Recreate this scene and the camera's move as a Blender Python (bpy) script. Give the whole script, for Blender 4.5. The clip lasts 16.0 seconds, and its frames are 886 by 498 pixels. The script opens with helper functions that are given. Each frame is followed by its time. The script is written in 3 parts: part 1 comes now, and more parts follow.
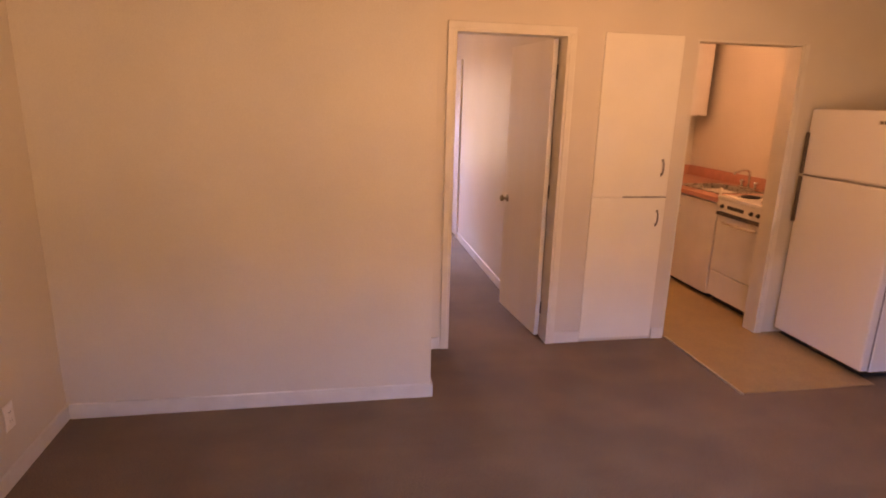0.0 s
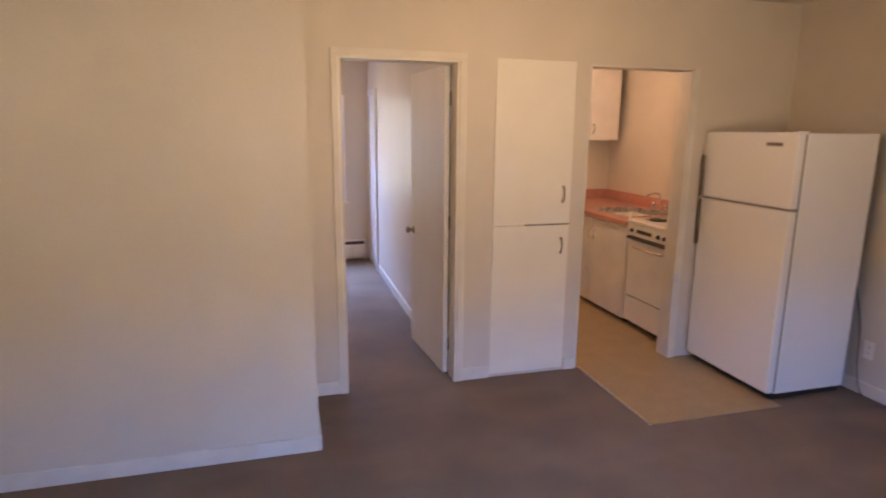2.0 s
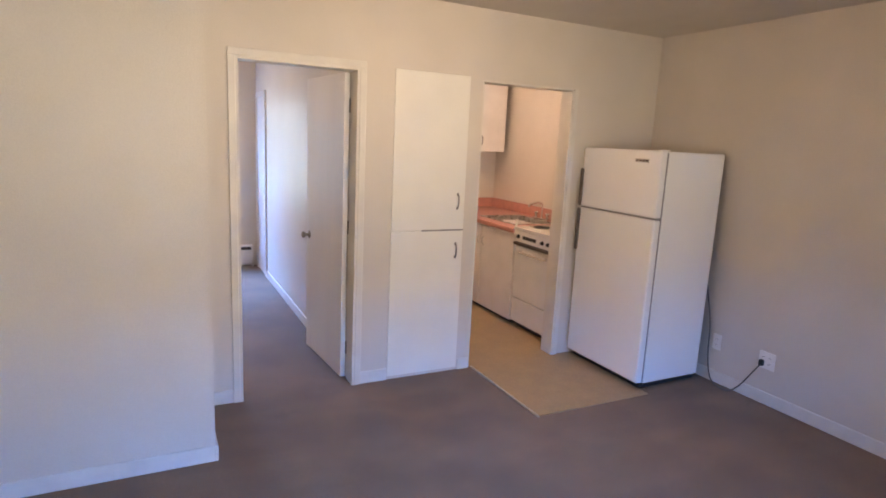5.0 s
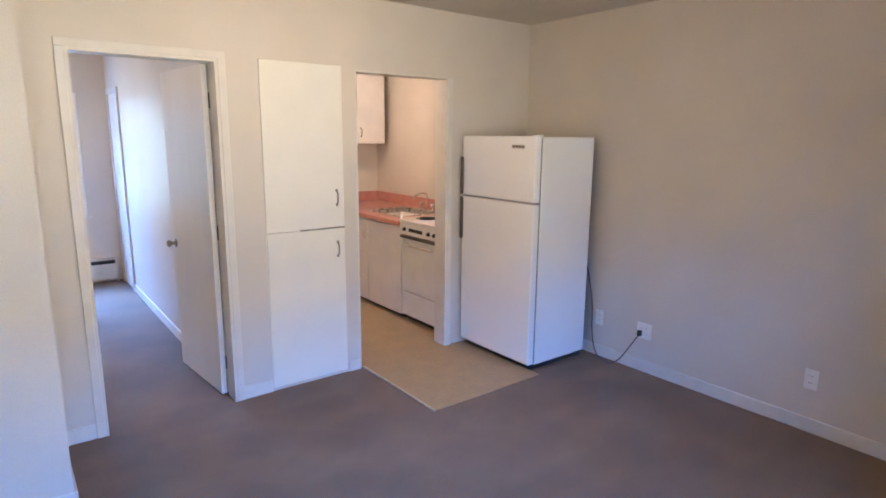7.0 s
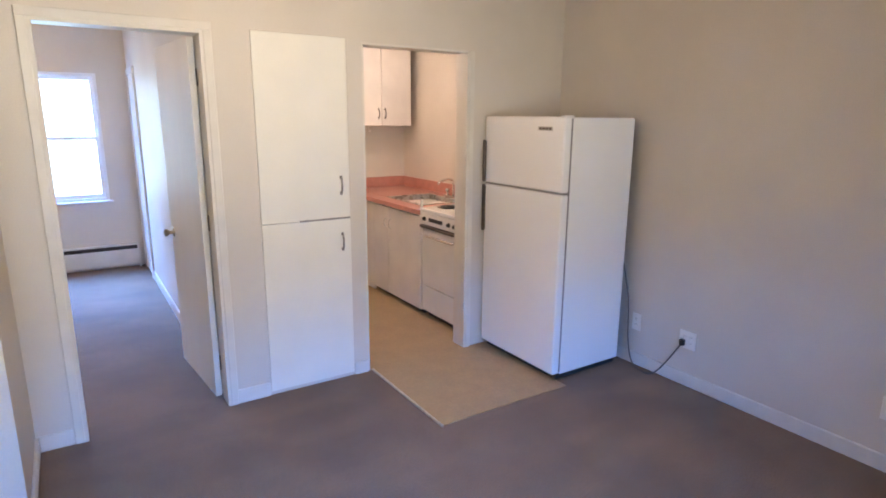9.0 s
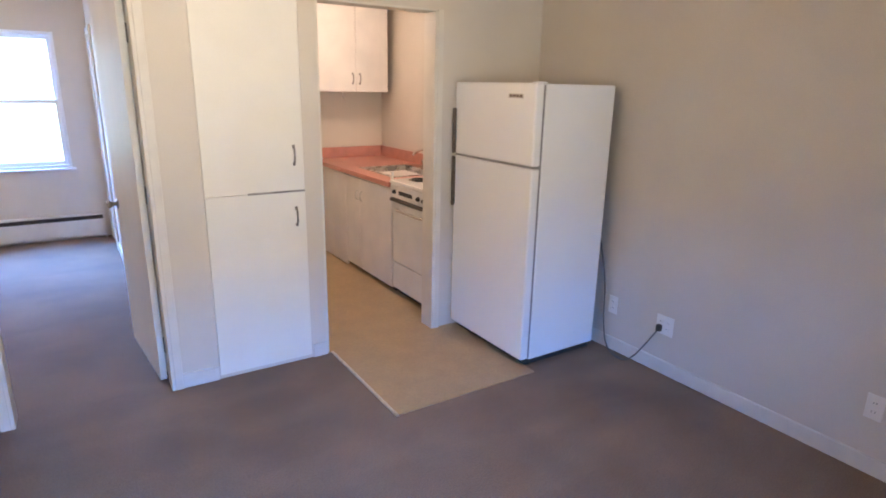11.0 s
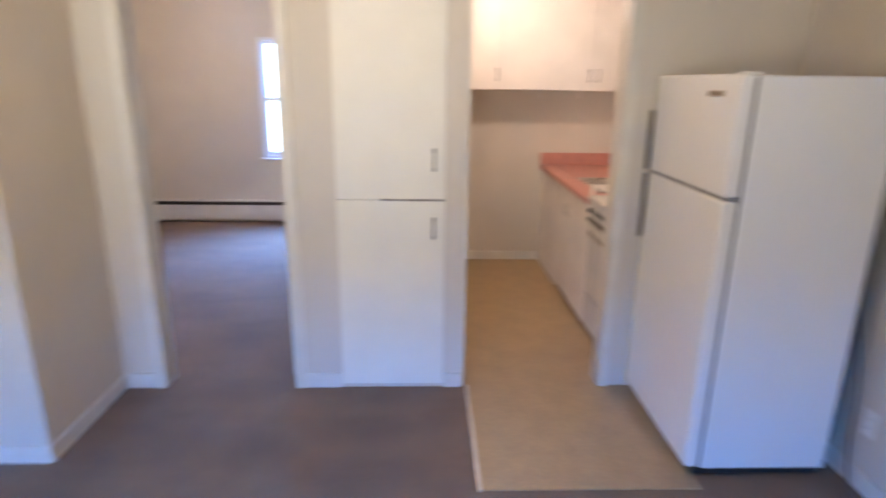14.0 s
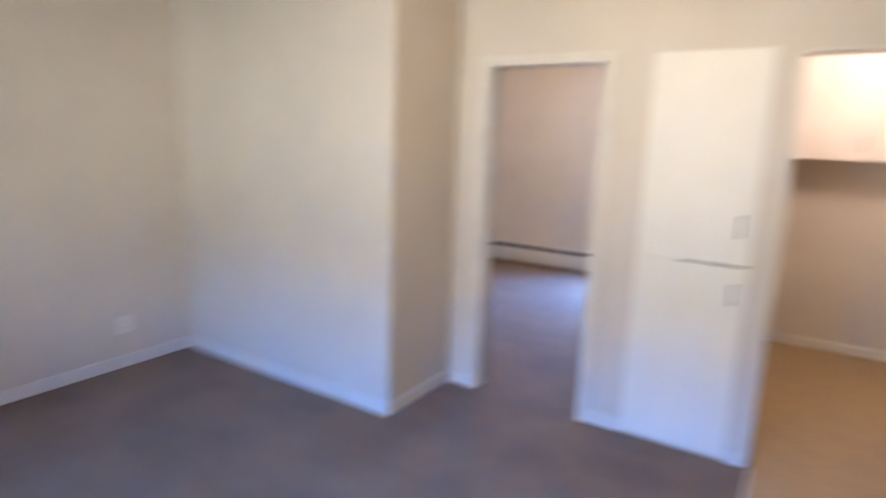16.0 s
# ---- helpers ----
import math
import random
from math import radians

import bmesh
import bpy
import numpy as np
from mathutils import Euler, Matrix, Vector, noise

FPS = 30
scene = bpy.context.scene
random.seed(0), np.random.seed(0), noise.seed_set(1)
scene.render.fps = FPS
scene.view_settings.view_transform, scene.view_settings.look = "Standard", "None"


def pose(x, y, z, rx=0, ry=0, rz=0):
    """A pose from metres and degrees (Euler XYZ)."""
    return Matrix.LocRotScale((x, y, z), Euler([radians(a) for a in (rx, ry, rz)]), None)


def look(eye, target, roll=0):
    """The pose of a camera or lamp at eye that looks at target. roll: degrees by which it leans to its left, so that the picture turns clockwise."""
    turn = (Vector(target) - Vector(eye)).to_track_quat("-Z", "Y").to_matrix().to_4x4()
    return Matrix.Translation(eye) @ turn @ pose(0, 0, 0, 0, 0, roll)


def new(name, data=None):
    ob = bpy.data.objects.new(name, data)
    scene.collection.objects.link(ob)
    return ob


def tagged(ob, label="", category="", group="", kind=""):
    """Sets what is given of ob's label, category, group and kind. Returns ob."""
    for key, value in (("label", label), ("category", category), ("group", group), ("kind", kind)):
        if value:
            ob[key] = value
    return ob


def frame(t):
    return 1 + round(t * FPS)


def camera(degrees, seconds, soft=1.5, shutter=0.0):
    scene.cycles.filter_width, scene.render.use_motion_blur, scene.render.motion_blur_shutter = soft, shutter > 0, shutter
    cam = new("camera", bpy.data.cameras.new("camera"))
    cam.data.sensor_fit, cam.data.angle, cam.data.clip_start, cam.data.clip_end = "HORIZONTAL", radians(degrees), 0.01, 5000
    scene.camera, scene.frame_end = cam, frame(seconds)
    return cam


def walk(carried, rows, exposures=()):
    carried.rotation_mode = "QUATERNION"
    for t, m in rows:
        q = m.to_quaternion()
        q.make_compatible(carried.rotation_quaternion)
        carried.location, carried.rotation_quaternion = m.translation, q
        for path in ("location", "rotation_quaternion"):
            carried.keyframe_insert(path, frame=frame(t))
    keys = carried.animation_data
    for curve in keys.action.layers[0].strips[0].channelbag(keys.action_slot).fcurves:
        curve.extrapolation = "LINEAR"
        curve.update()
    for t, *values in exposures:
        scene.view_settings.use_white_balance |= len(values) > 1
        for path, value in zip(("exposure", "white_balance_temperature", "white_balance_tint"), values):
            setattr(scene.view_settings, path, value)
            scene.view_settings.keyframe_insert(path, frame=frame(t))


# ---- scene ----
cam = camera(74.7, 16.0, soft=1.8, shutter=0.5)
PATH = [
    (0, (-1.436, -3.598, 1.639), (-1.089, -1.693, 1.140), 1.56),
    (0.5, (-1.250, -3.519, 1.678), (-0.964, -1.598, 1.201), 1.64),
    (1, (-1.141, -3.486, 1.664), (-0.758, -1.580, 1.192), 1.34),
    (1.5, (-1.098, -3.471, 1.634), (-0.688, -1.569, 1.172), -0.51),
    (2, (-1.071, -3.467, 1.642), (-0.551, -1.578, 1.239), 0.48),
    (2.5, (-1.091, -3.478, 1.613), (-0.389, -1.645, 1.231), 0.66),
    (3, (-1.092, -3.479, 1.626), (-0.430, -1.650, 1.158), -0.77),
    (3.5, (-1.089, -3.462, 1.634), (-0.376, -1.646, 1.196), -0.27),
    (3.7, (-1.095, -3.456, 1.640), (-0.294, -1.676, 1.208), 2.31),
    (5.8, (-1.258, -3.559, 1.638), (-0.251, -1.865, 1.296), 0.75),
    (6, (-1.269, -3.546, 1.628), (-0.199, -1.895, 1.265), 0.29),
    (6.5, (-1.172, -3.512, 1.659), (0.029, -1.969, 1.242), 1.37),
    (7, (-1.075, -3.461, 1.644), (0.122, -1.906, 1.259), 0.53),
    (7.5, (-1.007, -3.404, 1.626), (0.169, -1.854, 1.164), 0.32),
    (8, (-0.864, -3.297, 1.638), (0.346, -1.776, 1.164), 0.05),
    (8.2, (-0.848, -3.285, 1.634), (0.314, -1.718, 1.190), 0.04),
    (10.3, (-0.373, -3.190, 1.635), (0.631, -1.532, 1.145), 1.26),
    (10.5, (-0.375, -3.187, 1.632), (0.640, -1.549, 1.095), 2.45),
    (11, (-0.360, -3.150, 1.619), (0.691, -1.537, 1.077), 1.16),
    (11.5, (-0.289, -3.120, 1.626), (0.797, -1.529, 1.086), 1.10),
    (12, (-0.110, -3.082, 1.607), (0.710, -1.329, 1.102), 2.29),
    (12.5, (0.091, -3.015, 1.601), (0.862, -1.253, 1.053), 0.85),
    (13, (0.271, -2.884, 1.605), (1.370, -1.270, 1.170), 3.13),
    (13.5, (0.472, -2.832, 1.639), (1.305, -1.095, 1.104), 2.00),
    (14, (0.654, -2.845, 1.601), (0.715, -0.924, 1.048), 0.76),
    (14.5, (0.690, -2.948, 1.553), (-0.005, -1.146, 1.034), -1.75),
    (15, (0.781, -3.175, 1.534), (-0.656, -1.843, 1.138), -0.69),
    (15.5, (0.868, -3.170, 1.534), (-0.795, -2.204, 0.984), -1.47),
    (16, (0.969, -3.151, 1.616), (-0.079, -1.490, 1.236), 2.04),
]
EXPOSURES = [
    (0.0, -0.75, 34000, 56),
    (0.5, -0.75, 16500, 39),
    (1.0, -0.74, 12500, 30),
    (2.0, -0.68, 10300, 26),
    (3.5, -0.54, 8750, 23),
    (6.0, -0.08, 6900, 12),
    (8.0, -0.01, 6550, 10),
    (10.5, 0.0, 6750, 10),
    (12.5, -0.02, 6750, 10),
    (14.0, -0.12, 6550, 10),
    (14.6, -0.06, 6250, 8),
    (15.1, 0.12, 6250, 9),
    (15.5, 0.14, 6250, 8),
    (16.0, 0.06, 6400, 10),
]
walk(cam, [(t, look(eye, target, roll)) for t, eye, target, roll in PATH], EXPOSURES)

# ---- world and lights ----
world = bpy.data.worlds.new("world")
scene.world = world
world.use_nodes = True
wn = world.node_tree
sky = wn.nodes.new("ShaderNodeTexSky")
sky.sky_type, sky.sun_disc = "NISHITA", False
sky.sun_elevation, sky.sun_rotation = radians(40), radians(90)
wn.links.new(sky.outputs[0], wn.nodes["Background"].inputs[0])
wn.nodes["Background"].inputs[1].default_value = 0.12

sun = new("sun", bpy.data.lights.new("sun", "SUN"))
sun.data.energy, sun.data.angle, sun.data.color = 3.0, radians(0.5), (1.0, 0.95, 0.88)
sun.matrix_world = look((8, 0.4, 7), (0, 0, 0))


def area_lamp(name, m, sx, sy, watts, color, spread=180):
    d = bpy.data.lights.new(name, "AREA")
    d.shape, d.size, d.size_y, d.energy, d.color, d.spread = "RECTANGLE", sx, sy, watts, color, radians(spread)
    ob = new(name, d)
    ob.matrix_world = m
    return ob


# skylight through the living-room window, coming down from above the roofs opposite
area_lamp("living_skylight", look((-1.6, -8.6, 4.25), (-1.6, -2.4, 4.25)), 5.2, 1.6, 2200, (0.06, 0.30, 1.0))
# light from the sunlit ground and houses opposite, below the sky
area_lamp("living_groundlight", look((1.0, -8.6, 0.9), (1.0, -2.4, 0.9)), 10.0, 2.6, 880, (0.98, 0.97, 0.88))
# daylight in the bedroom window: sky from above, bright distance beyond the panes
area_lamp("bedroom_skylight", look((-0.9, 7.6, 7.0), (-0.9, 3.0, 0.5)), 9.0, 8.0, 30000, (0.12, 0.315, 1.0))
area_lamp("bedroom_distance", look((-0.77, 4.6, 1.45), (-0.77, 0.0, 1.35)), 2.6, 2.6, 250, (0.48, 0.75, 1.0))

# ---- materials ----
MATS = {}


def material(name, color, rough=0.5, metal=0.0, vary=0.08, scale=6.0, grain=0.0, grain_scale=300.0, bump=0.0, coat=0.0, second=None, streak=None):
    """Principled surface with broad stains, fine grain and relief at real size."""
    m = bpy.data.materials.new(name)
    m.use_nodes = True
    nt = m.node_tree
    b = nt.nodes["Principled BSDF"]
    b.inputs["Roughness"].default_value, b.inputs["Metallic"].default_value = rough, metal
    b.inputs["Coat Weight"].default_value = coat
    tc = nt.nodes.new("ShaderNodeTexCoord")
    geo = nt.nodes.new("ShaderNodeNewGeometry")
    big = nt.nodes.new("ShaderNodeTexNoise")
    big.inputs["Scale"].default_value, big.inputs["Detail"].default_value = scale, 5.0
    nt.links.new(geo.outputs["Position"], big.inputs["Vector"])
    if streak:
        mp = nt.nodes.new("ShaderNodeMapping")
        mp.inputs["Scale"].default_value = streak
        nt.links.new(geo.outputs["Position"], mp.inputs["Vector"])
        nt.links.new(mp.outputs[0], big.inputs["Vector"])
    ramp = nt.nodes.new("ShaderNodeValToRGB")
    other = second or tuple(c * (1 - vary * 2.2) for c in color)
    ramp.color_ramp.elements[0].position, ramp.color_ramp.elements[1].position = 0.32, 0.68
    ramp.color_ramp.elements[0].color = (*other, 1)
    ramp.color_ramp.elements[1].color = (*[min(1, c * (1 + vary * 0.5)) for c in color], 1)
    nt.links.new(big.outputs["Fac"], ramp.inputs[0])
    last = ramp.outputs[0]
    fine = nt.nodes.new("ShaderNodeTexNoise")
    fine.inputs["Scale"].default_value, fine.inputs["Detail"].default_value = grain_scale, 3.0
    nt.links.new(geo.outputs["Position"], fine.inputs["Vector"])
    if grain:
        mr = nt.nodes.new("ShaderNodeMapRange")
        mr.inputs[1].default_value, mr.inputs[2].default_value = 0.3, 0.7
        mr.inputs[3].default_value, mr.inputs[4].default_value = 1 - grain, 1 + grain
        nt.links.new(fine.outputs["Fac"], mr.inputs[0])
        mix = nt.nodes.new("ShaderNodeMix")
        mix.data_type, mix.blend_type = "RGBA", "MULTIPLY"
        mix.inputs[0].default_value = 1.0
        nt.links.new(last, mix.inputs[6])
        nt.links.new(mr.outputs[0], mix.inputs[7])
        last = mix.outputs[2]
    nt.links.new(last, b.inputs["Base Color"])
    rr = nt.nodes.new("ShaderNodeMapRange")
    rr.inputs[3].default_value, rr.inputs[4].default_value = max(0.02, rough - min(0.07, vary)), min(1.0, rough + min(0.07, vary))
    nt.links.new(big.outputs["Fac"], rr.inputs[0])
    nt.links.new(rr.outputs[0], b.inputs["Roughness"])
    if bump:
        bp = nt.nodes.new("ShaderNodeBump")
        bp.inputs["Strength"].default_value, bp.inputs["Distance"].default_value = 0.6, bump
        nt.links.new(fine.outputs["Fac"], bp.inputs["Height"])
        nt.links.new(bp.outputs[0], b.inputs["Normal"])
    MATS[name] = m
    return m


WALL = material("beige_wall_paint", (0.65, 0.592, 0.512), 0.62, vary=0.035, scale=1.6, grain=0.03, grain_scale=160, bump=0.0015)
SATIN = material("satin_wall_paint", (0.65, 0.592, 0.512), 0.46, vary=0.03, scale=1.6, grain=0.03, grain_scale=160, bump=0.0008)
CEIL = material("ceiling_paint", (0.62, 0.57, 0.50), 0.8, vary=0.03, scale=2, grain=0.04, grain_scale=120, bump=0.002)
TRIM = material("white_trim_paint", (0.72, 0.69, 0.635), 0.42, vary=0.05, scale=7, grain=0.02, bump=0.0005)
# grey that stands for the shadow line between the cupboard doors
STRIP = material("shadow_line_grey", (0.36, 0.34, 0.31), 0.55, vary=0.25, scale=14)
CASING = material("cream_casing_paint", (0.70, 0.66, 0.585), 0.45, vary=0.04, scale=6, grain=0.02, bump=0.0005)
KITCH = material("kitchen_cabinet_paint", (0.77, 0.725, 0.68), 0.42, vary=0.04, scale=4, grain=0.02, grain_scale=200, bump=0.0005)
CUPB = material("white_cupboard_paint", (0.80, 0.77, 0.69), 0.45, vary=0.018, scale=4, grain=0.02, grain_scale=200, bump=0.0006)
DOORP = material("cream_door_paint", (0.75, 0.70, 0.63), 0.45, vary=0.04, scale=3, grain=0.03, grain_scale=120, bump=0.0006, streak=(1, 1, 0.15))


def carpet_material():
    """Cut-pile carpet: fibre grain, worn lanes and slanting vacuum tracks."""
    m = material("brown_carpet", (0.196, 0.125, 0.070), 0.95, vary=0.11, scale=2.2, grain=0.38, grain_scale=170, bump=0.007)
    nt = m.node_tree
    b = nt.nodes["Principled BSDF"]
    b.inputs["Sheen Weight"].default_value, b.inputs["Sheen Roughness"].default_value = 0.07, 0.6
    geo = nt.nodes.new("ShaderNodeNewGeometry")
    mp = nt.nodes.new("ShaderNodeMapping")
    mp.inputs["Rotation"].default_value = (0, 0, radians(38))
    mp.inputs["Scale"].default_value = (0.9, 3.4, 1)
    tracks = nt.nodes.new("ShaderNodeTexNoise")
    tracks.inputs["Scale"].default_value, tracks.inputs["Detail"].default_value, tracks.inputs["Distortion"].default_value = 1.0, 3.0, 0.6
    nt.links.new(geo.outputs["Position"], mp.inputs["Vector"])
    nt.links.new(mp.outputs[0], tracks.inputs["Vector"])
    mr = nt.nodes.new("ShaderNodeMapRange")
    mr.inputs[1].default_value, mr.inputs[2].default_value = 0.36, 0.64
    mr.inputs[3].default_value, mr.inputs[4].default_value = 0.91, 1.08
    nt.links.new(tracks.outputs["Fac"], mr.inputs[0])
    mix = nt.nodes.new("ShaderNodeMix")
    mix.data_type, mix.blend_type = "RGBA", "MULTIPLY"
    mix.inputs[0].default_value = 1.0
    nt.links.new(b.inputs["Base Color"].links[0].from_socket, mix.inputs[6])
    nt.links.new(mr.outputs[0], mix.inputs[7])
    nt.links.new(mix.outputs[2], b.inputs["Base Color"])
    return m


CARPET = carpet_material()
VINYL = material("tan_vinyl", (0.39, 0.265, 0.135), 0.42, vary=0.045, scale=7, grain=0.08, grain_scale=70, bump=0.0006)
METAL = material("brushed_metal", (0.62, 0.60, 0.57), 0.32, metal=1.0, vary=0.08, scale=30)
CHROME = material("chrome", (0.80, 0.80, 0.80), 0.12, metal=1.0, vary=0.03, scale=20)
BRASS = material("aged_brass", (0.34, 0.28, 0.20), 0.35, metal=1.0, vary=0.15, scale=40)
DARKMETAL = material("dark_bronze_metal", (0.16, 0.13, 0.11), 0.42, metal=0.8, vary=0.15, scale=50)
PEWTER = material("worn_pewter_metal", (0.30, 0.27, 0.25), 0.38, metal=0.9, vary=0.15, scale=50)
FRIDGE = material("white_enamel", (0.90, 0.895, 0.875), 0.30, vary=0.006, scale=3, grain=0.01, grain_scale=500, bump=0.0004, coat=0.2)
STOVE = material("white_stove_enamel", (0.80, 0.78, 0.74), 0.25, vary=0.03, scale=5, coat=0.2)
GASKET = material("grey_rubber", (0.30, 0.29, 0.285), 0.7, vary=0.08, scale=30)
BLACK = material("black_plastic", (0.025, 0.023, 0.022), 0.5, vary=0.15, scale=30)
TOE = material("dark_toe_board", (0.035, 0.028, 0.025), 0.7, vary=0.15, scale=12)
CORAL = material("coral_laminate", (0.55, 0.245, 0.195), 0.38, vary=0.06, scale=14, grain=0.05, grain_scale=400)
STEEL = material("stainless_steel", (0.50, 0.49, 0.47), 0.28, metal=1.0, vary=0.06, scale=25)
PLATE = material("white_plastic_plate", (0.82, 0.80, 0.76), 0.4, vary=0.02, scale=20)
CORD = material("grey_cord", (0.13, 0.12, 0.115), 0.6, vary=0.08, scale=40)
SASH = material("white_sash_vinyl", (0.80, 0.80, 0.80), 0.4, vary=0.03, scale=9)
GRASS = material("lawn", (0.07, 0.10, 0.035), 0.95, vary=0.2, scale=1.5, grain=0.4, grain_scale=30, bump=0.02)
SIDING = material("outside_siding", (0.55, 0.52, 0.47), 0.7, vary=0.06, scale=2)

GLASS = bpy.data.materials.new("window_glass")
GLASS.use_nodes = True
gb = GLASS.node_tree.nodes["Principled BSDF"]
gb.inputs["Transmission Weight"].default_value, gb.inputs["Roughness"].default_value, gb.inputs["IOR"].default_value = 1.0, 0.0, 1.45

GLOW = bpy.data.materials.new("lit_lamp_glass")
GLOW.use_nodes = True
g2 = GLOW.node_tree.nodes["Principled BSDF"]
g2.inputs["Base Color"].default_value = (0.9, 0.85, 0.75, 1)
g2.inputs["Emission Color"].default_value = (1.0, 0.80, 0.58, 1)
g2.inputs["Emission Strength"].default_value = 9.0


# ---- mesh helpers ----
def add_box(bm, x0, x1, y0, y1, z0, z1, bevel=0.0, seg=1):
    m = Matrix.Translation(((x0 + x1) / 2, (y0 + y1) / 2, (z0 + z1) / 2)) @ Matrix.Diagonal((x1 - x0, y1 - y0, z1 - z0, 1))
    r = bmesh.ops.create_cube(bm, size=1.0, matrix=m)
    if bevel:
        edges = list({e for v in r["verts"] for e in v.link_edges})
        bmesh.ops.bevel(bm, geom=edges, offset=bevel, segments=seg, affect="EDGES", profile=0.5)
    return bm


def box(x0, x1, y0, y1, z0, z1, bevel=0.0, seg=1):
    return add_box(bmesh.new(), x0, x1, y0, y1, z0, z1, bevel, seg)


def add_tube(bm, p, q, r, r2=None, n=14):
    """A capped round bar from p to q."""
    p, q = Vector(p), Vector(q)
    m = Matrix.Translation((p + q) / 2) @ (q - p).to_track_quat("Z", "Y").to_matrix().to_4x4()
    bmesh.ops.create_cone(bm, cap_ends=True, segments=n, radius1=r, radius2=r if r2 is None else r2, depth=(q - p).length, matrix=m)
    return bm


def tube(p, q, r, r2=None, n=14):
    return add_tube(bmesh.new(), p, q, r, r2, n)


def add_sweep(bm, points, r, n=8):
    """A round rod along a line of points."""
    pts = [Vector(p) for p in points]
    rings = []
    for i, p in enumerate(pts):
        d = (pts[min(i + 1, len(pts) - 1)] - pts[max(i - 1, 0)]).normalized()
        a = d.orthogonal() if i == 0 else (last - d * last.dot(d))
        a.normalize()
        last = a
        b = d.cross(a)
        rings.append([bm.verts.new(p + r * (math.cos(k * math.tau / n) * a + math.sin(k * math.tau / n) * b)) for k in range(n)])
    for s, t in zip(rings, rings[1:]):
        for k in range(n):
            bm.faces.new((s[k], s[(k + 1) % n], t[(k + 1) % n], t[k]))
    bm.faces.new(rings[0][::-1])
    bm.faces.new(rings[-1])
    return bm


def add_lathe(bm, m, profile, n=20):
    """A turned shape: (radius, height) pairs round the z axis of m."""
    rings = []
    for r, h in profile:
        rings.append([bm.verts.new(m @ Vector((r * math.cos(k * math.tau / n), r * math.sin(k * math.tau / n), h))) for k in range(n)])
    for s, t in zip(rings, rings[1:]):
        for k in range(n):
            bm.faces.new((s[k], s[(k + 1) % n], t[(k + 1) % n], t[k]))
    bm.faces.new(rings[0][::-1])
    bm.faces.new(rings[-1])
    return bm


def smooth(points, steps=6):
    """A Catmull-Rom line through the points."""
    p = [Vector(q) for q in points]
    p = [2 * p[0] - p[1], *p, 2 * p[-1] - p[-2]]
    out = []
    for a, b, c, d in zip(p, p[1:], p[2:], p[3:]):
        for k in range(steps):
            t = k / steps
            out.append(0.5 * (2 * b + (c - a) * t + (2 * a - 5 * b + 4 * c - d) * t * t + (3 * b - a - 3 * c + d) * t ** 3))
    return out + [p[-2]]


def finish(name, bm, mat, shade=False):
    bmesh.ops.recalc_face_normals(bm, faces=bm.faces)
    me = bpy.data.meshes.new(name)
    bm.to_mesh(me)
    bm.free()
    me.materials.append(mat)
    if shade:
        for p in me.polygons:
            p.use_smooth = True
    return new(name, me)


def part(name, bm, mat, parent, label="", shade=False):
    ob = finish(name, bm, mat, shade)
    ob.parent = parent
    ob.matrix_parent_inverse = parent.matrix_world.inverted()
    return tagged(ob, label)


def thing(name, x, y, z, label, category, group="", kind=""):
    ob = new(name)
    ob.empty_display_size = 0.1
    ob.matrix_world = pose(x, y, z)
    bpy.context.view_layer.update()
    return tagged(ob, label, category, group, kind)


def structure(name, bm, mat, label, category):
    return tagged(finish(name, bm, mat), label, category, kind="structure")


# ---- the place: large structure ----
H = 2.51                     # ceiling
XW, XE, YS = -2.83, 2.45, -4.15   # living room: west, east and south walls
XB, YB = -0.95, -0.642        # corner of the wall block that juts into the room
DL, DR, DH = -0.746, -0.023, 2.05  # bedroom doorway
KL, KR, KH = 0.851, 1.617, 2.055    # kitchen opening
PL, PR, PH = 0.212, 0.753, 2.072   # cupboard in the wall
BX0, BX1, BY1 = -3.60, -0.03, 3.858  # bedroom
KX0, KY1 = 0.74, 2.375        # kitchen


def ground_sheet():
    bm = bmesh.new()
    bmesh.ops.create_grid(bm, x_segments=8, y_segments=8, size=400, matrix=Matrix.Translation((0, 0, -0.45)))
    structure("ground", bm, GRASS, "green lawn outside the windows", "ground")


def floors():
    structure("floor", add_box(box(XW - 0.12, XE + 0.12, YS - 0.12, 0.0, -0.15, 0.0), BX0 - 0.12, XE + 0.12, 0.0, BY1 + 0.14, -0.15, 0.0), CARPET, "worn brown cut-pile carpet with faint vacuum tracks", "floor")
    bm = box(KX0, XE, 0.0, KY1, 0.0, 0.006)
    add_box(bm, 0.888, 1.80, -0.850, 0.0, 0.0, 0.006)
    structure("floor_kitchen", bm, VINYL, "tan mottled sheet vinyl reaching out to the fridge", "floor")
    bm = box(0.872, 0.890, -0.858, 0.0, 0.0, 0.010, 0.003)
    structure("trim_floor_edge", bm, MATS["brushed_metal"], "thin metal edge strip between vinyl and carpet", "floor trim")


def ceilings():
    structure("ceiling", add_box(box(XW - 0.12, XE + 0.12, YS - 0.12, 0.0, H, H + 0.15), BX0 - 0.12, XE + 0.12, 0.0, BY1 + 0.14, H, H + 0.15), CEIL, "plain off-white painted ceiling", "ceiling")


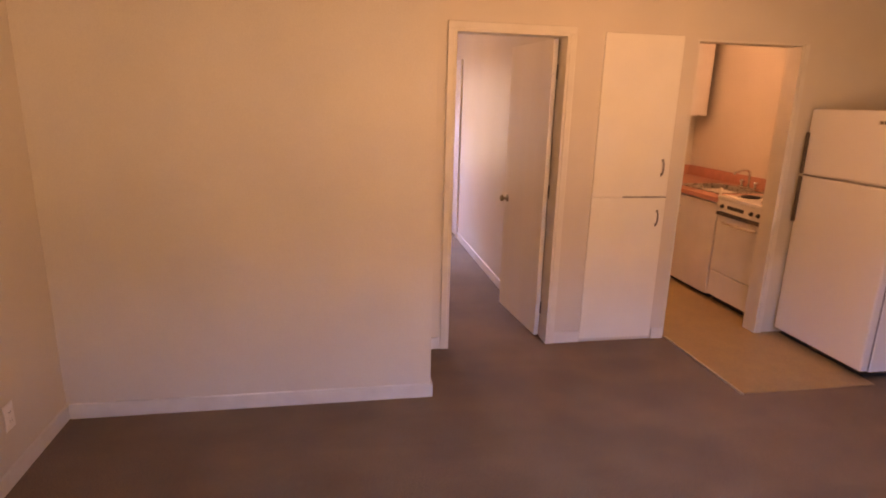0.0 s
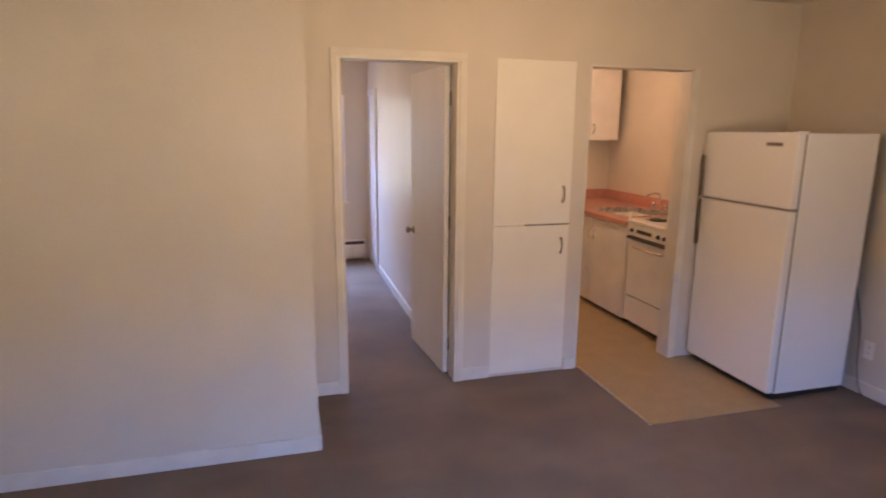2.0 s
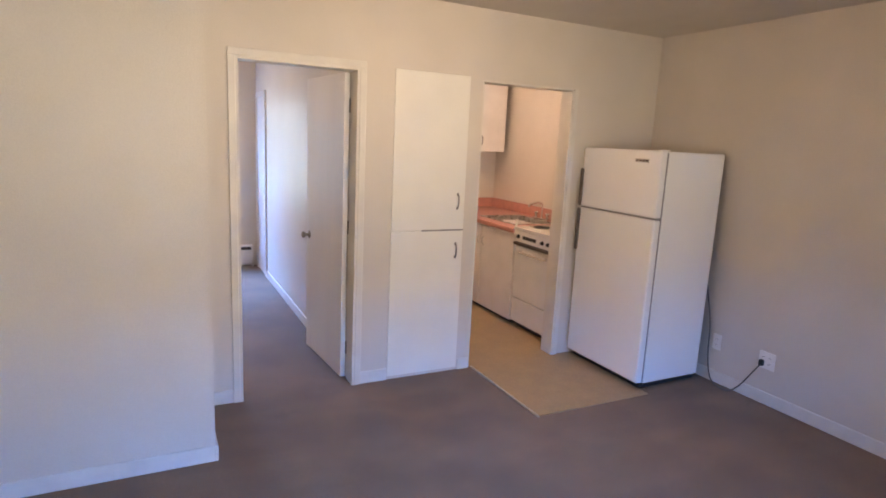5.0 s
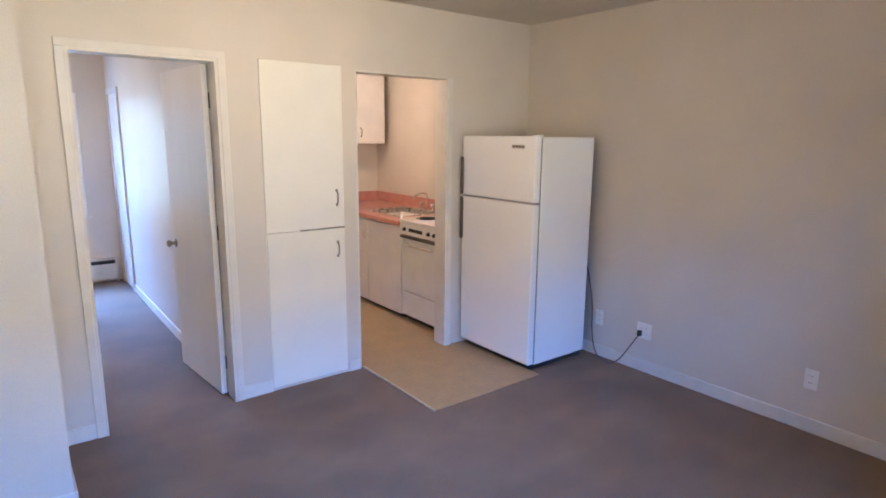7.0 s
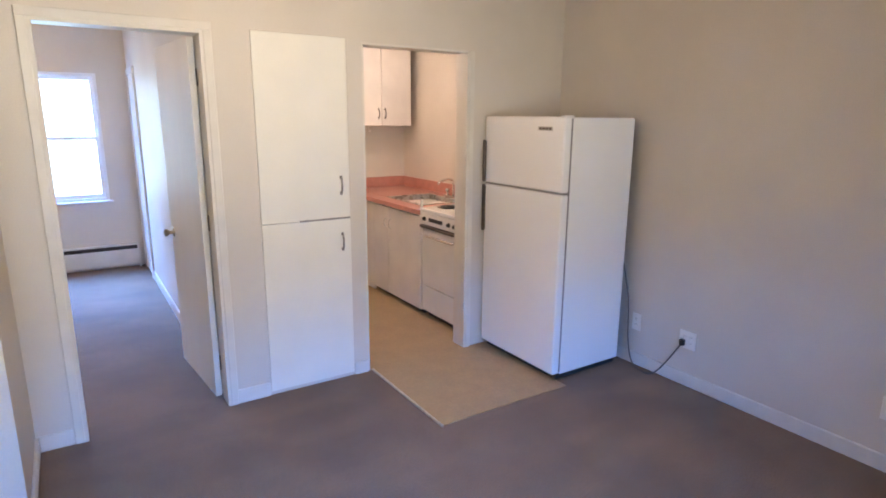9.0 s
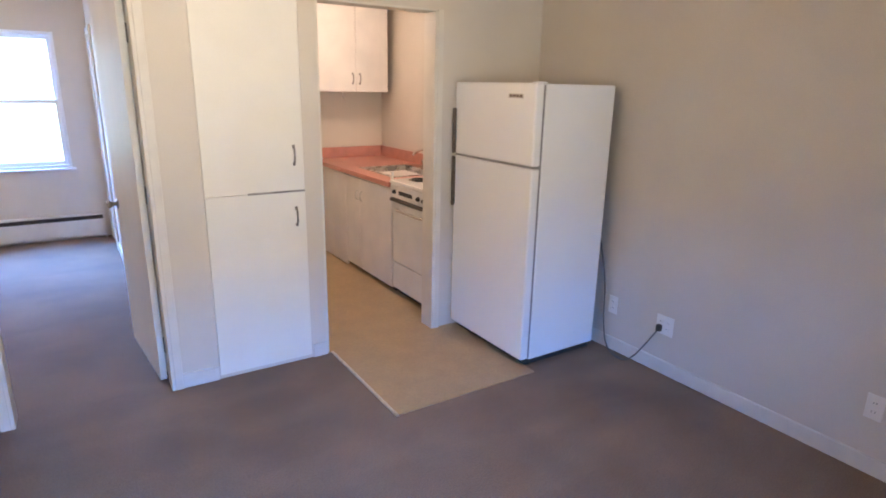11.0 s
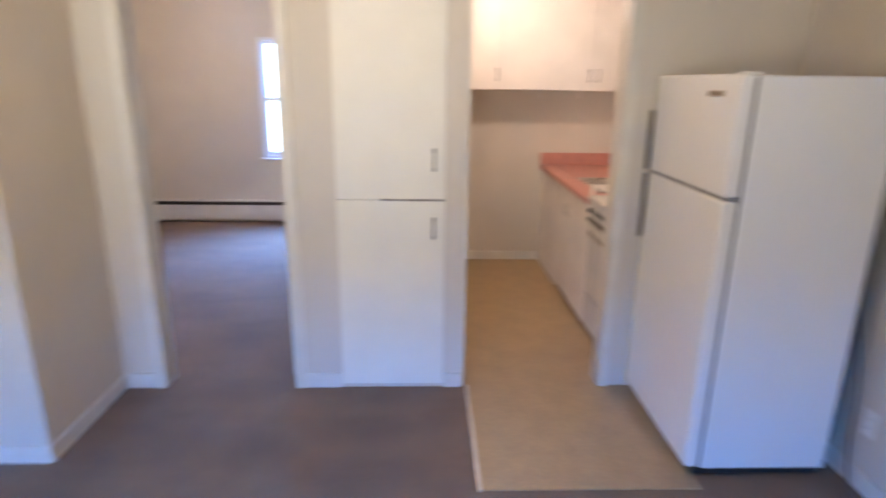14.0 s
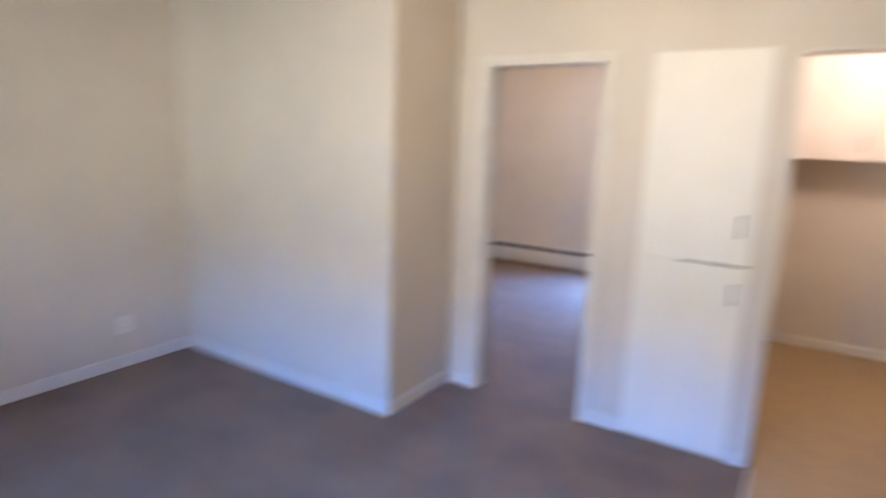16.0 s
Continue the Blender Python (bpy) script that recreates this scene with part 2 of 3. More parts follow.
def wall_x(name, x0, x1, y0, y1, holes, label, mat=None):
    """A wall along x with holes (x0, x1, z0, z1), in order."""
    bm = bmesh.new()
    at = x0
    for a, b, lo, hi in holes:
        add_box(bm, at, a, y0, y1, 0, H)
        if lo > 0:
            add_box(bm, a, b, y0, y1, 0, lo)
        add_box(bm, a, b, y0, y1, hi, H)
        at = b
    add_box(bm, at, x1, y0, y1, 0, H)
    bmesh.ops.remove_doubles(bm, verts=bm.verts, dist=0.0005)
    structure(name, bm, mat or WALL, label, "wall")


WX0, WX1, WZ0, WZ1 = -1.177, -0.314, 0.742, 2.042     # bedroom window
LX0, LX1, LZ0, LZ1 = -1.7, 0.7, 0.72, 2.12         # living-room window


def walls():
    wall_x("wall_north", XB, XE, 0.0, 0.12, [(DL, DR, 0, DH), (PL, PR, 0.02, PH), (KL, KR, 0, KH)], "beige painted wall with doorway, cupboard and kitchen opening")
    bm = box(XW, XB, YB, YB + 0.12, 0, H)
    add_box(bm, XB - 0.12, XB, YB + 0.12, 0.12, 0, H)
    structure("wall_block", bm, WALL, "beige painted wall jutting into the living room", "wall")
    structure("wall_west", box(XW - 0.12, XW, YS, YB + 0.12, 0, H), WALL, "long beige painted side wall", "wall")
    structure("wall_east", box(XE, XE + 0.12, YS, KY1 + 0.12, 0, H), WALL, "long beige-grey painted wall beside the fridge", "wall")
    wall_x("wall_south", XW - 0.12, XE + 0.12, YS - 0.12, YS, [(LX0, LX1, LZ0, LZ1)], "beige window wall of the living room")
    wall_x("wall_bedroom_north", BX0 - 0.12, BX1 + 0.12, BY1, BY1 + 0.14, [(WX0, WX1, WZ0, WZ1)], "beige window wall of the bedroom")
    structure("wall_bedroom_east", box(BX1, BX1 + 0.10, 0.12, BY1, 0, H), SATIN, "beige painted side wall of the bedroom", "wall")
    structure("wall_bedroom_west", box(BX0 - 0.12, BX0, 0.12, BY1, 0, H), WALL, "beige painted bedroom wall", "wall")
    structure("wall_bedroom_south", box(BX0 - 0.12, XB - 0.12, 0.0, 0.12, 0, H), WALL, "beige painted bedroom wall by the door", "wall")
    structure("wall_kitchen_north", box(KX0 - 0.1, XE, KY1, KY1 + 0.12, 0, H), WALL, "warm beige painted end wall of the kitchen", "wall")
    structure("wall_kitchen_west", box(KX0 - 0.10, KX0, 0.12, KY1, 0, H), WALL, "beige painted kitchen side wall", "wall")


def base_run(name, x0, x1, y0, y1):
    """A low skirting board with an eased top edge."""
    bm = box(x0, x1, y0, y1, 0.0, 0.085, 0.004)
    structure(name, bm, TRIM, "white painted wooden baseboard", "baseboard")


def baseboards():
    d = 0.013
    base_run("baseboard_block", XW + d, XB, YB - d, YB)
    base_run("baseboard_return", XB, XB + d, YB - d, -d)
    base_run("baseboard_north_1", XB + d, DL - 0.045, -d, 0)
    base_run("baseboard_north_2", DR + 0.04, PL - 0.004, -d, 0)
    base_run("baseboard_north_3", PR + 0.004, KL, -d, 0)
    base_run("baseboard_west", XW, XW + d, YS, YB)
    base_run("baseboard_east", XE - d, XE, YS, 0.0)
    base_run("baseboard_bedroom_east", BX1 - d, BX1, 0.90, 3.16)
    base_run("baseboard_kitchen", KX0, 1.71, KY1 - d, KY1)
    base_run("baseboard_kitchen_west", KX0, KX0 + d, 0.12, KY1 - d)


def casing(name, x0, x1, top, y, w, side=-1, deep=0.12):
    """Flat casing round an opening in the north wall, with jamb lining."""
    bm = bmesh.new()
    f0, f1 = (y - 0.018, y) if side < 0 else (y, y + 0.018)
    add_box(bm, x0 - w, x0, f0, f1, 0, top, 0.003)
    add_box(bm, x1, x1 + w, f0, f1, 0, top, 0.003)
    add_box(bm, x0 - w, x1 + w, f0, f1, top, top + w, 0.003)
    add_box(bm, x0, x0 + 0.016, f0 + 0.004, y + deep, 0, top - 0.016)
    add_box(bm, x1 - 0.016, x1, f0 + 0.004, y + deep, 0, top - 0.016)
    add_box(bm, x0, x1, f0 + 0.004, y + deep, top - 0.016, top)
    structure(name, bm, CASING, "white painted door casing with lining", "door frame")


ground_sheet()
floors()
ceilings()
walls()
baseboards()
casing("trim_bedroom_doorway", DL, DR, DH, 0.0, 0.042)


def kitchen_trim():
    bm = box(KR, KR + 0.040, -0.016, 0.0, 0, KH, 0.003)
    add_box(bm, KR - 0.016, KR, -0.012, 0.12, 0.006, KH - 0.012)
    add_box(bm, KL, KL + 0.014, 0.004, 0.12, 0.006, KH - 0.012)
    add_box(bm, KL, KR, -0.004, 0.12, KH - 0.012, KH)
    structure("trim_kitchen_opening", bm, CASING, "white painted casing of the kitchen opening", "door frame")


kitchen_trim()


# ---- windows ----
def sash_window(name, x0, x1, z0, z1, y, inward, label):
    """Double-hung window: frame, two sashes with rails and stiles, panes, sill and casing. inward: -1 when the room lies at smaller y."""
    w = thing(name, (x0 + x1) / 2, y, z0, label, "window", kind="structure")
    s = inward
    bm = bmesh.new()
    ya, yb = sorted((y - s * 0.02, y - s * 0.11))
    for a, b in ((x0, x0 + 0.03), (x1 - 0.03, x1)):
        add_box(bm, a, b, ya, yb, z0, z1, 0.002)
    add_box(bm, x0 + 0.03, x1 - 0.03, ya, yb, z1 - 0.03, z1, 0.002)
    add_box(bm, x0 + 0.03, x1 - 0.03, ya, yb, z0, z0 + 0.03, 0.002)
    part("window_frame", bm, SASH, w)
    mid = (z0 + z1) / 2
    for nm, lo, hi, off in (("upper_sash", mid - 0.02, z1 - 0.03, 0.085), ("lower_sash", z0 + 0.03, mid + 0.02, 0.05)):
        bm = bmesh.new()
        c0, c1 = sorted((y - s * (off - 0.015), y - s * (off + 0.015)))
        a, b = x0 + 0.03, x1 - 0.03
        for p, q in ((a, a + 0.035), (b - 0.035, b)):
            add_box(bm, p, q, c0, c1, lo, hi, 0.003)
        add_box(bm, a + 0.035, b - 0.035, c0, c1, lo, lo + 0.04, 0.003)
        add_box(bm, a + 0.035, b - 0.035, c0, c1, hi - 0.04, hi, 0.003)
        sash = part(nm, bm, SASH, w)
        pane = part("pane", box(a + 0.033, b - 0.033, y - s * off - 0.002, y - s * off + 0.002, lo + 0.038, hi - 0.038), GLASS, sash, "clear glass pane")
        pane.visible_shadow = False
    c0, c1 = sorted((y + s * 0.03, y - s * 0.02))
    part("window_sill", box(x0 - 0.03, x1 + 0.03, c0, c1, z0 - 0.022, z0, 0.005, 2), TRIM, w, "white painted sill")
    return w


sash_window("window_1", WX0, WX1, WZ0, WZ1, BY1, -1, "white double-hung bedroom window bright with daylight")
half = (LX1 - LX0) / 2
for k in range(2):
    sash_window("window_%d" % (k + 2), LX0 + k * half, LX0 + (k + 1) * half, LZ0, LZ1, YS, 1, "white double-hung living-room window")


# ---- bedroom door, standing open ----
def flush_door():
    W, T, Z0, Z1 = 0.715, 0.035, 0.012, 2.03
    d = thing("door_1", 0, 0, 0, "cream flush wooden door standing open into the bedroom", "door", kind="structure")
    part("door_leaf", box(-W, 0, 0, T, Z0, Z1, 0.002), DOORP, d)
    for side, y in ((-1, 0.0), (1, T)):
        m = Matrix.Translation((-W + 0.062, y, 0.90)) @ Matrix.Rotation(radians(90 * side * -1), 4, "X")
        part("door_knob", add_lathe(bmesh.new(), m, [(0.030, 0.0), (0.030, 0.004), (0.012, 0.008), (0.011, 0.028), (0.018, 0.034), (0.025, 0.044), (0.023, 0.055), (0.010, 0.060)]), BRASS, d, "worn brass knob", True)
    part("latch_plate", box(-W - 0.001, -W + 0.001, 0.006, 0.029, 0.87, 0.93), BRASS, d, "brass latch plate")
    for z in (0.22, 1.05, 1.83):
        bm = tube((0.006, T + 0.004, z - 0.045), (0.006, T + 0.004, z + 0.045), 0.006)
        add_box(bm, -0.03, 0.004, T - 0.001, T + 0.002, z - 0.04, z + 0.04)
        part("hinge", bm, DARKMETAL, d, "dark painted hinge")
    d.matrix_world = pose(DR - 0.055, 0.125, 0, 0, 0, -85)
    return d


flush_door()


# ---- built-in cupboard in the wall ----
def bow_handle(name, x, y, z, length, mat, parent, out=0.028):
    """An upright bow pull: two feet and an arched bar that stands out along -y."""
    pts = [(x, y, z - length / 2), (x, y - out * 0.8, z - length * 0.36), (x, y - out, z), (x, y - out * 0.8, z + length * 0.36), (x, y, z + length / 2)]
    bm = add_sweep(bmesh.new(), smooth(pts), 0.0055)
    for s in (-1, 1):
        add_box(bm, x - 0.008, x + 0.008, y - 0.004, y, z + s * length / 2 - 0.010, z + s * length / 2 + 0.010, 0.002)
    return part(name, bm, mat, parent, "dark metal bow handle")


def wall_cupboard():
    c = thing("cupboard", (PL + PR) / 2, 0.06, 0.0, "tall white painted cupboard built into the wall, both doors shut", "cupboard")
    bm = box(PL, PR, 0.06, 0.11, 0.02, PH)
    part("carcass", bm, CUPB, c)
    split = 1.035
    up = part("upper_door", box(PL + 0.001, PR - 0.002, -0.006, 0.058, split + 0.0015, PH - 0.0015, 0.0025), CUPB, c)
    lo = part("lower_door", box(PL + 0.001, PR - 0.002, -0.006, 0.058, 0.0215, split - 0.0015, 0.0025), CUPB, c)
    # thin strip coloured dark as the shadow line where the doors meet
    part("door_shadow_strip", box(PL + 0.22, PR - 0.004, -0.010, -0.006, split - 0.005, split + 0.006, 0.001), STRIP, c, "thin grey strip for the shadow line between the doors")
    bow_handle("handle", PR - 0.057, -0.006, 1.234, 0.094, PEWTER, up, 0.019)
    bow_handle("handle", PR - 0.057, -0.006, 0.891, 0.094, PEWTER, lo, 0.019)


wall_cupboard()


# ---- fridge ----
def fridge():
    X0, X1, Y0, Y1, Z0, Z1, S = 1.744, 2.347, -0.783, -0.030, 0.045, 1.643, 1.197
    f = thing("refrigerator", (X0 + X1) / 2, (Y0 + Y1) / 2, 0, "white top-freezer refrigerator standing on vinyl and carpet", "refrigerator")
    part("body", box(X0 + 0.072, X1, Y0 + 0.004, Y1 - 0.004, Z0, Z1 - 0.004, 0.008, 2), FRIDGE, f)
    part("gasket", box(X0 + 0.058, X0 + 0.072, Y0 + 0.008, Y1 - 0.008, Z0 + 0.015, Z1 - 0.012), GASKET, f, "grey door seal")
    fz = part("freezer_door", box(X0, X0 + 0.058, Y0, Y1, S + 0.007, Z1, 0.012, 3), FRIDGE, f)
    dr = part("fridge_door", box(X0, X0 + 0.058, Y0, Y1, Z0 + 0.01, S - 0.007, 0.012, 3), FRIDGE, f)
    part("seam_trim", box(X0 + 0.012, X0 + 0.056, Y0 + 0.004, Y1 - 0.004, S - 0.006, S + 0.006), GASKET, f, "dark strip between the doors")
    for nm, parent, za, zb in (("freezer_handle", fz, S + 0.009, S + 0.29), ("door_handle", dr, S - 0.33, S - 0.009)):
        yh = Y1 - 0.016
        bm = bmesh.new()
        add_box(bm, X0 - 0.024, X0 - 0.006, yh - 0.008, yh + 0.010, za, zb, 0.005, 2)
        add_box(bm, X0 - 0.010, X0, yh - 0.004, yh + 0.008, za + 0.006, zb - 0.006, 0.002)
        part(nm, bm, DARKMETAL, parent, "dark brown edge grip")
    bm = box(X0 - 0.004, X0, Y0 + 0.10, Y0 + 0.225, Z1 - 0.082, Z1 - 0.058, 0.0015)
    bd = part("badge", bm, METAL, fz, "small dark-lettered maker badge")
    bm = bmesh.new()
    for k in range(4):
        add_box(bm, X0 - 0.0052, X0 - 0.004, Y0 + 0.108 + k * 0.028, Y0 + 0.128 + k * 0.028, Z1 - 0.077, Z1 - 0.063)
    part("badge_bar", bm, DARKMETAL, bd)
    part("kick_plate", box(X0 + 0.05, X1 - 0.02, Y0 + 0.02, Y1 - 0.02, 0.012, Z0), BLACK, f, "black recessed base grille")
    for x in (X0 + 0.09, X1 - 0.06):
        for y in (Y0 + 0.05, Y1 - 0.05):
            part("foot", tube((x, y, 0.005), (x, y, 0.02), 0.018), BLACK, f)
    part("top_hinge", box(X0 + 0.01, X0 + 0.085, Y0 + 0.012, Y0 + 0.046, Z1 - 0.002, Z1 + 0.007, 0.003, 2), FRIDGE, f, "white hinge cover")
    part("rear_coil", box(X1, X1 + 0.03, Y0 + 0.03, Y1 - 0.03, 0.16, 1.60, 0.004), BLACK, f, "dark condenser back")


fridge()


# ---- wall plates and the fridge cord ----
def wall_plate(x, y, z, face, wide, label, sockets=2, gangs=1):
    """A cover plate on a wall; face: the x direction that it looks to."""
    p = thing("outlet", x, y, z, label, "outlet", "wall outlets")
    w, h = wide / 2, 0.058
    a, b = sorted((x, x + face * 0.006))
    part("plate", box(a, b, y - w, y + w, z - h, z + h, 0.002), PLATE, p)
    for g in range(gangs):
        yc = y + (g - (gangs - 1) / 2) * 0.046
        for s in (-1, 1)[:sockets]:
            zc = z + s * 0.02
            a2, b2 = sorted((x + face * 0.006, x + face * 0.0085))
            so = part("socket", box(a2, b2, yc - 0.016, yc + 0.016, zc - 0.013, zc + 0.013, 0.001), PLATE, p)
            bm = bmesh.new()
            a3, b3 = sorted((x + face * 0.0085, x + face * 0.0092))
            for q in (-0.006, 0.006):
                add_box(bm, a3, b3, yc + q - 0.001, yc + q + 0.001, zc - 0.004, zc + 0.006)
            part("slot", bm, BLACK, so)
    return p


wall_plate(XE, -0.84, 0.299, -1, 0.07, "small white outlet plate low on the wall behind the fridge")
wall_plate(XE, -1.227, 0.298, -1, 0.115, "double white outlet plate with the fridge plugged in", gangs=2)
wall_plate(XE, -2.297, 0.312, -1, 0.07, "white outlet plate low on the bare wall")
wall_plate(XW, -1.125, 0.295, 1, 0.07, "white outlet plate low on the side wall")


def cord():
    c = thing("power_cord", XE - 0.03, -1.0, 0.02, "grey fridge power cord drooping to the carpet", "cord")
    pts = [(XE - 0.055, -0.72, 0.75), (XE - 0.045, -0.79, 0.45), (XE - 0.04, -0.805, 0.20), (XE - 0.05, -0.85, 0.05), (XE - 0.07, -0.93, 0.010), (XE - 0.075, -1.02, 0.010), (XE - 0.05, -1.07, 0.05), (XE - 0.035, -1.12, 0.13), (XE - 0.035, -1.175, 0.22), (XE - 0.03, -1.20, 0.263)]
    part("cable", add_sweep(bmesh.new(), smooth(pts), 0.0048), CORD, c, "", True)
    part("plug", box(XE - 0.038, XE - 0.010, -1.218, -1.190, 0.260, 0.300, 0.005, 2), BLACK, c, "black moulded plug")


cord()


# ---- kitchen ----
CX = 1.71   # front of the base units


def small_pull(x, y, z, parent):
    """A short bow pull on a door that faces -x."""
    L, out = 0.085, 0.022
    def at(o, s):
        return (x - o, y, z + s)
    pts = [at(0, -L / 2), at(out * 0.85, -L * 0.33), at(out, 0), at(out * 0.85, L * 0.33), at(0, L / 2)]
    return part("handle", add_sweep(bmesh.new(), smooth(pts, 4), 0.005), METAL, parent, "small metal bow handle")


def base_cabinet():
    c = thing("base_cabinet", 2.09, 1.63, 0.0, "cream painted kitchen base cabinet under the coral worktop", "cabinet")
    part("body", box(CX + 0.02, XE - 0.002, 0.77, KY1 - 0.002, 0.05, 0.855), KITCH, c)
    part("toe_board", box(CX + 0.045, XE - 0.01, 0.78, 1.64, 0.008, 0.05), TOE, c, "dark recessed toe board")
    part("filler_panel", box(CX, CX + 0.02, 1.642, KY1 - 0.015, 0.008, 0.85, 0.002), KITCH, c, "plain cream end panel")
    for y0, y1, hy in ((0.775, 1.348, 1.300), (1.352, 1.640, 1.385)):
        d = part("door", box(CX, CX + 0.02, y0 + 0.002, y1 - 0.002, 0.048, 0.845, 0.003), KITCH, c)
        small_pull(CX, hy, 0.70, d)


def worktop():
    w = thing("worktop", 2.09, 1.63, 0.86, "coral laminate worktop with upstand along the walls", "worktop")
    SX0, SX1, SY0, SY1 = 1.84, 2.29, 0.98, 1.58
    bm = box(CX - 0.025, SX0, 0.765, KY1 - 0.001, 0.86, 0.90, 0.006, 2)
    add_box(bm, SX1, XE - 0.001, 0.765, KY1 - 0.001, 0.86, 0.90)
    add_box(bm, SX0, SX1, 0.765, SY0, 0.86, 0.90)
    add_box(bm, SX0, SX1, SY1, KY1 - 0.001, 0.86, 0.90)
    part("top", bm, CORAL, w)
    part("upstand", box(CX - 0.025, XE - 0.022, KY1 - 0.022, KY1 - 0.001, 0.90, 1.005, 0.004, 2), CORAL, w)
    part("upstand", box(XE - 0.022, XE - 0.001, 0.765, KY1 - 0.001, 0.90, 1.005, 0.004, 2), CORAL, w)
    s = thing("sink", (SX0 + SX1) / 2, (SY0 + SY1) / 2, 0.9, "stainless steel sink set into the coral worktop", "sink")
    bm = bmesh.new()
    e = 0.018
    add_box(bm, SX0 - e, SX1 + e, SY0 - e, SY0 + 0.012, 0.900, 0.905, 0.002)
    add_box(bm, SX0 - e, SX1 + e, SY1 - 0.012, SY1 + e, 0.900, 0.905, 0.002)
    add_box(bm, SX0 - e, SX0 + 0.012, SY0 + 0.012, SY1 - 0.012, 0.900, 0.905, 0.002)
    add_box(bm, SX1 - 0.012, SX1 + e, SY0 + 0.012, SY1 - 0.012, 0.900, 0.905, 0.002)
    part("rim", bm, STEEL, s)
    bm = bmesh.new()
    add_box(bm, SX0 + 0.008, SX0 + 0.012, SY0 + 0.008, SY1 - 0.008, 0.74, 0.90)
    add_box(bm, SX1 - 0.012, SX1 - 0.008, SY0 + 0.008, SY1 - 0.008, 0.74, 0.90)
    add_box(bm, SX0 + 0.012, SX1 - 0.012, SY0 + 0.008, SY0 + 0.012, 0.74, 0.90)
    add_box(bm, SX0 + 0.012, SX1 - 0.012, SY1 - 0.012, SY1 - 0.008, 0.74, 0.90)
    add_box(bm, SX0 + 0.012, SX1 - 0.012, SY0 + 0.012, SY1 - 0.012, 0.74, 0.744)
    part("basin", bm, STEEL, s)
    part("drain", tube(((SX0 + SX1) / 2, 1.25, 0.744), ((SX0 + SX1) / 2, 1.25, 0.748), 0.045), CHROME, s)
    f = thing("faucet", 2.345, 1.25, 0.9, "chrome kitchen faucet with two taps at the back of the sink", "faucet")
    part("base", box(2.318, 2.372, 1.13, 1.37, 0.90, 0.918, 0.006, 2), CHROME, f)
    pts = [(2.345, 1.25, 0.918), (2.345, 1.25, 1.02), (2.33, 1.25, 1.065), (2.27, 1.25, 1.075), (2.19, 1.25, 1.05), (2.185, 1.25, 1.03)]
    part("spout", add_sweep(bmesh.new(), smooth(pts), 0.011, 12), CHROME, f, "", True)
    for y in (1.155, 1.345):
        bm = tube((2.345, y, 0.918), (2.345, y, 0.950), 0.014)
        add_tube(bm, (2.345, y, 0.950), (2.345, y, 0.975), 0.024, 0.020)
        part("tap_handle", bm, CHROME, f, "", True)


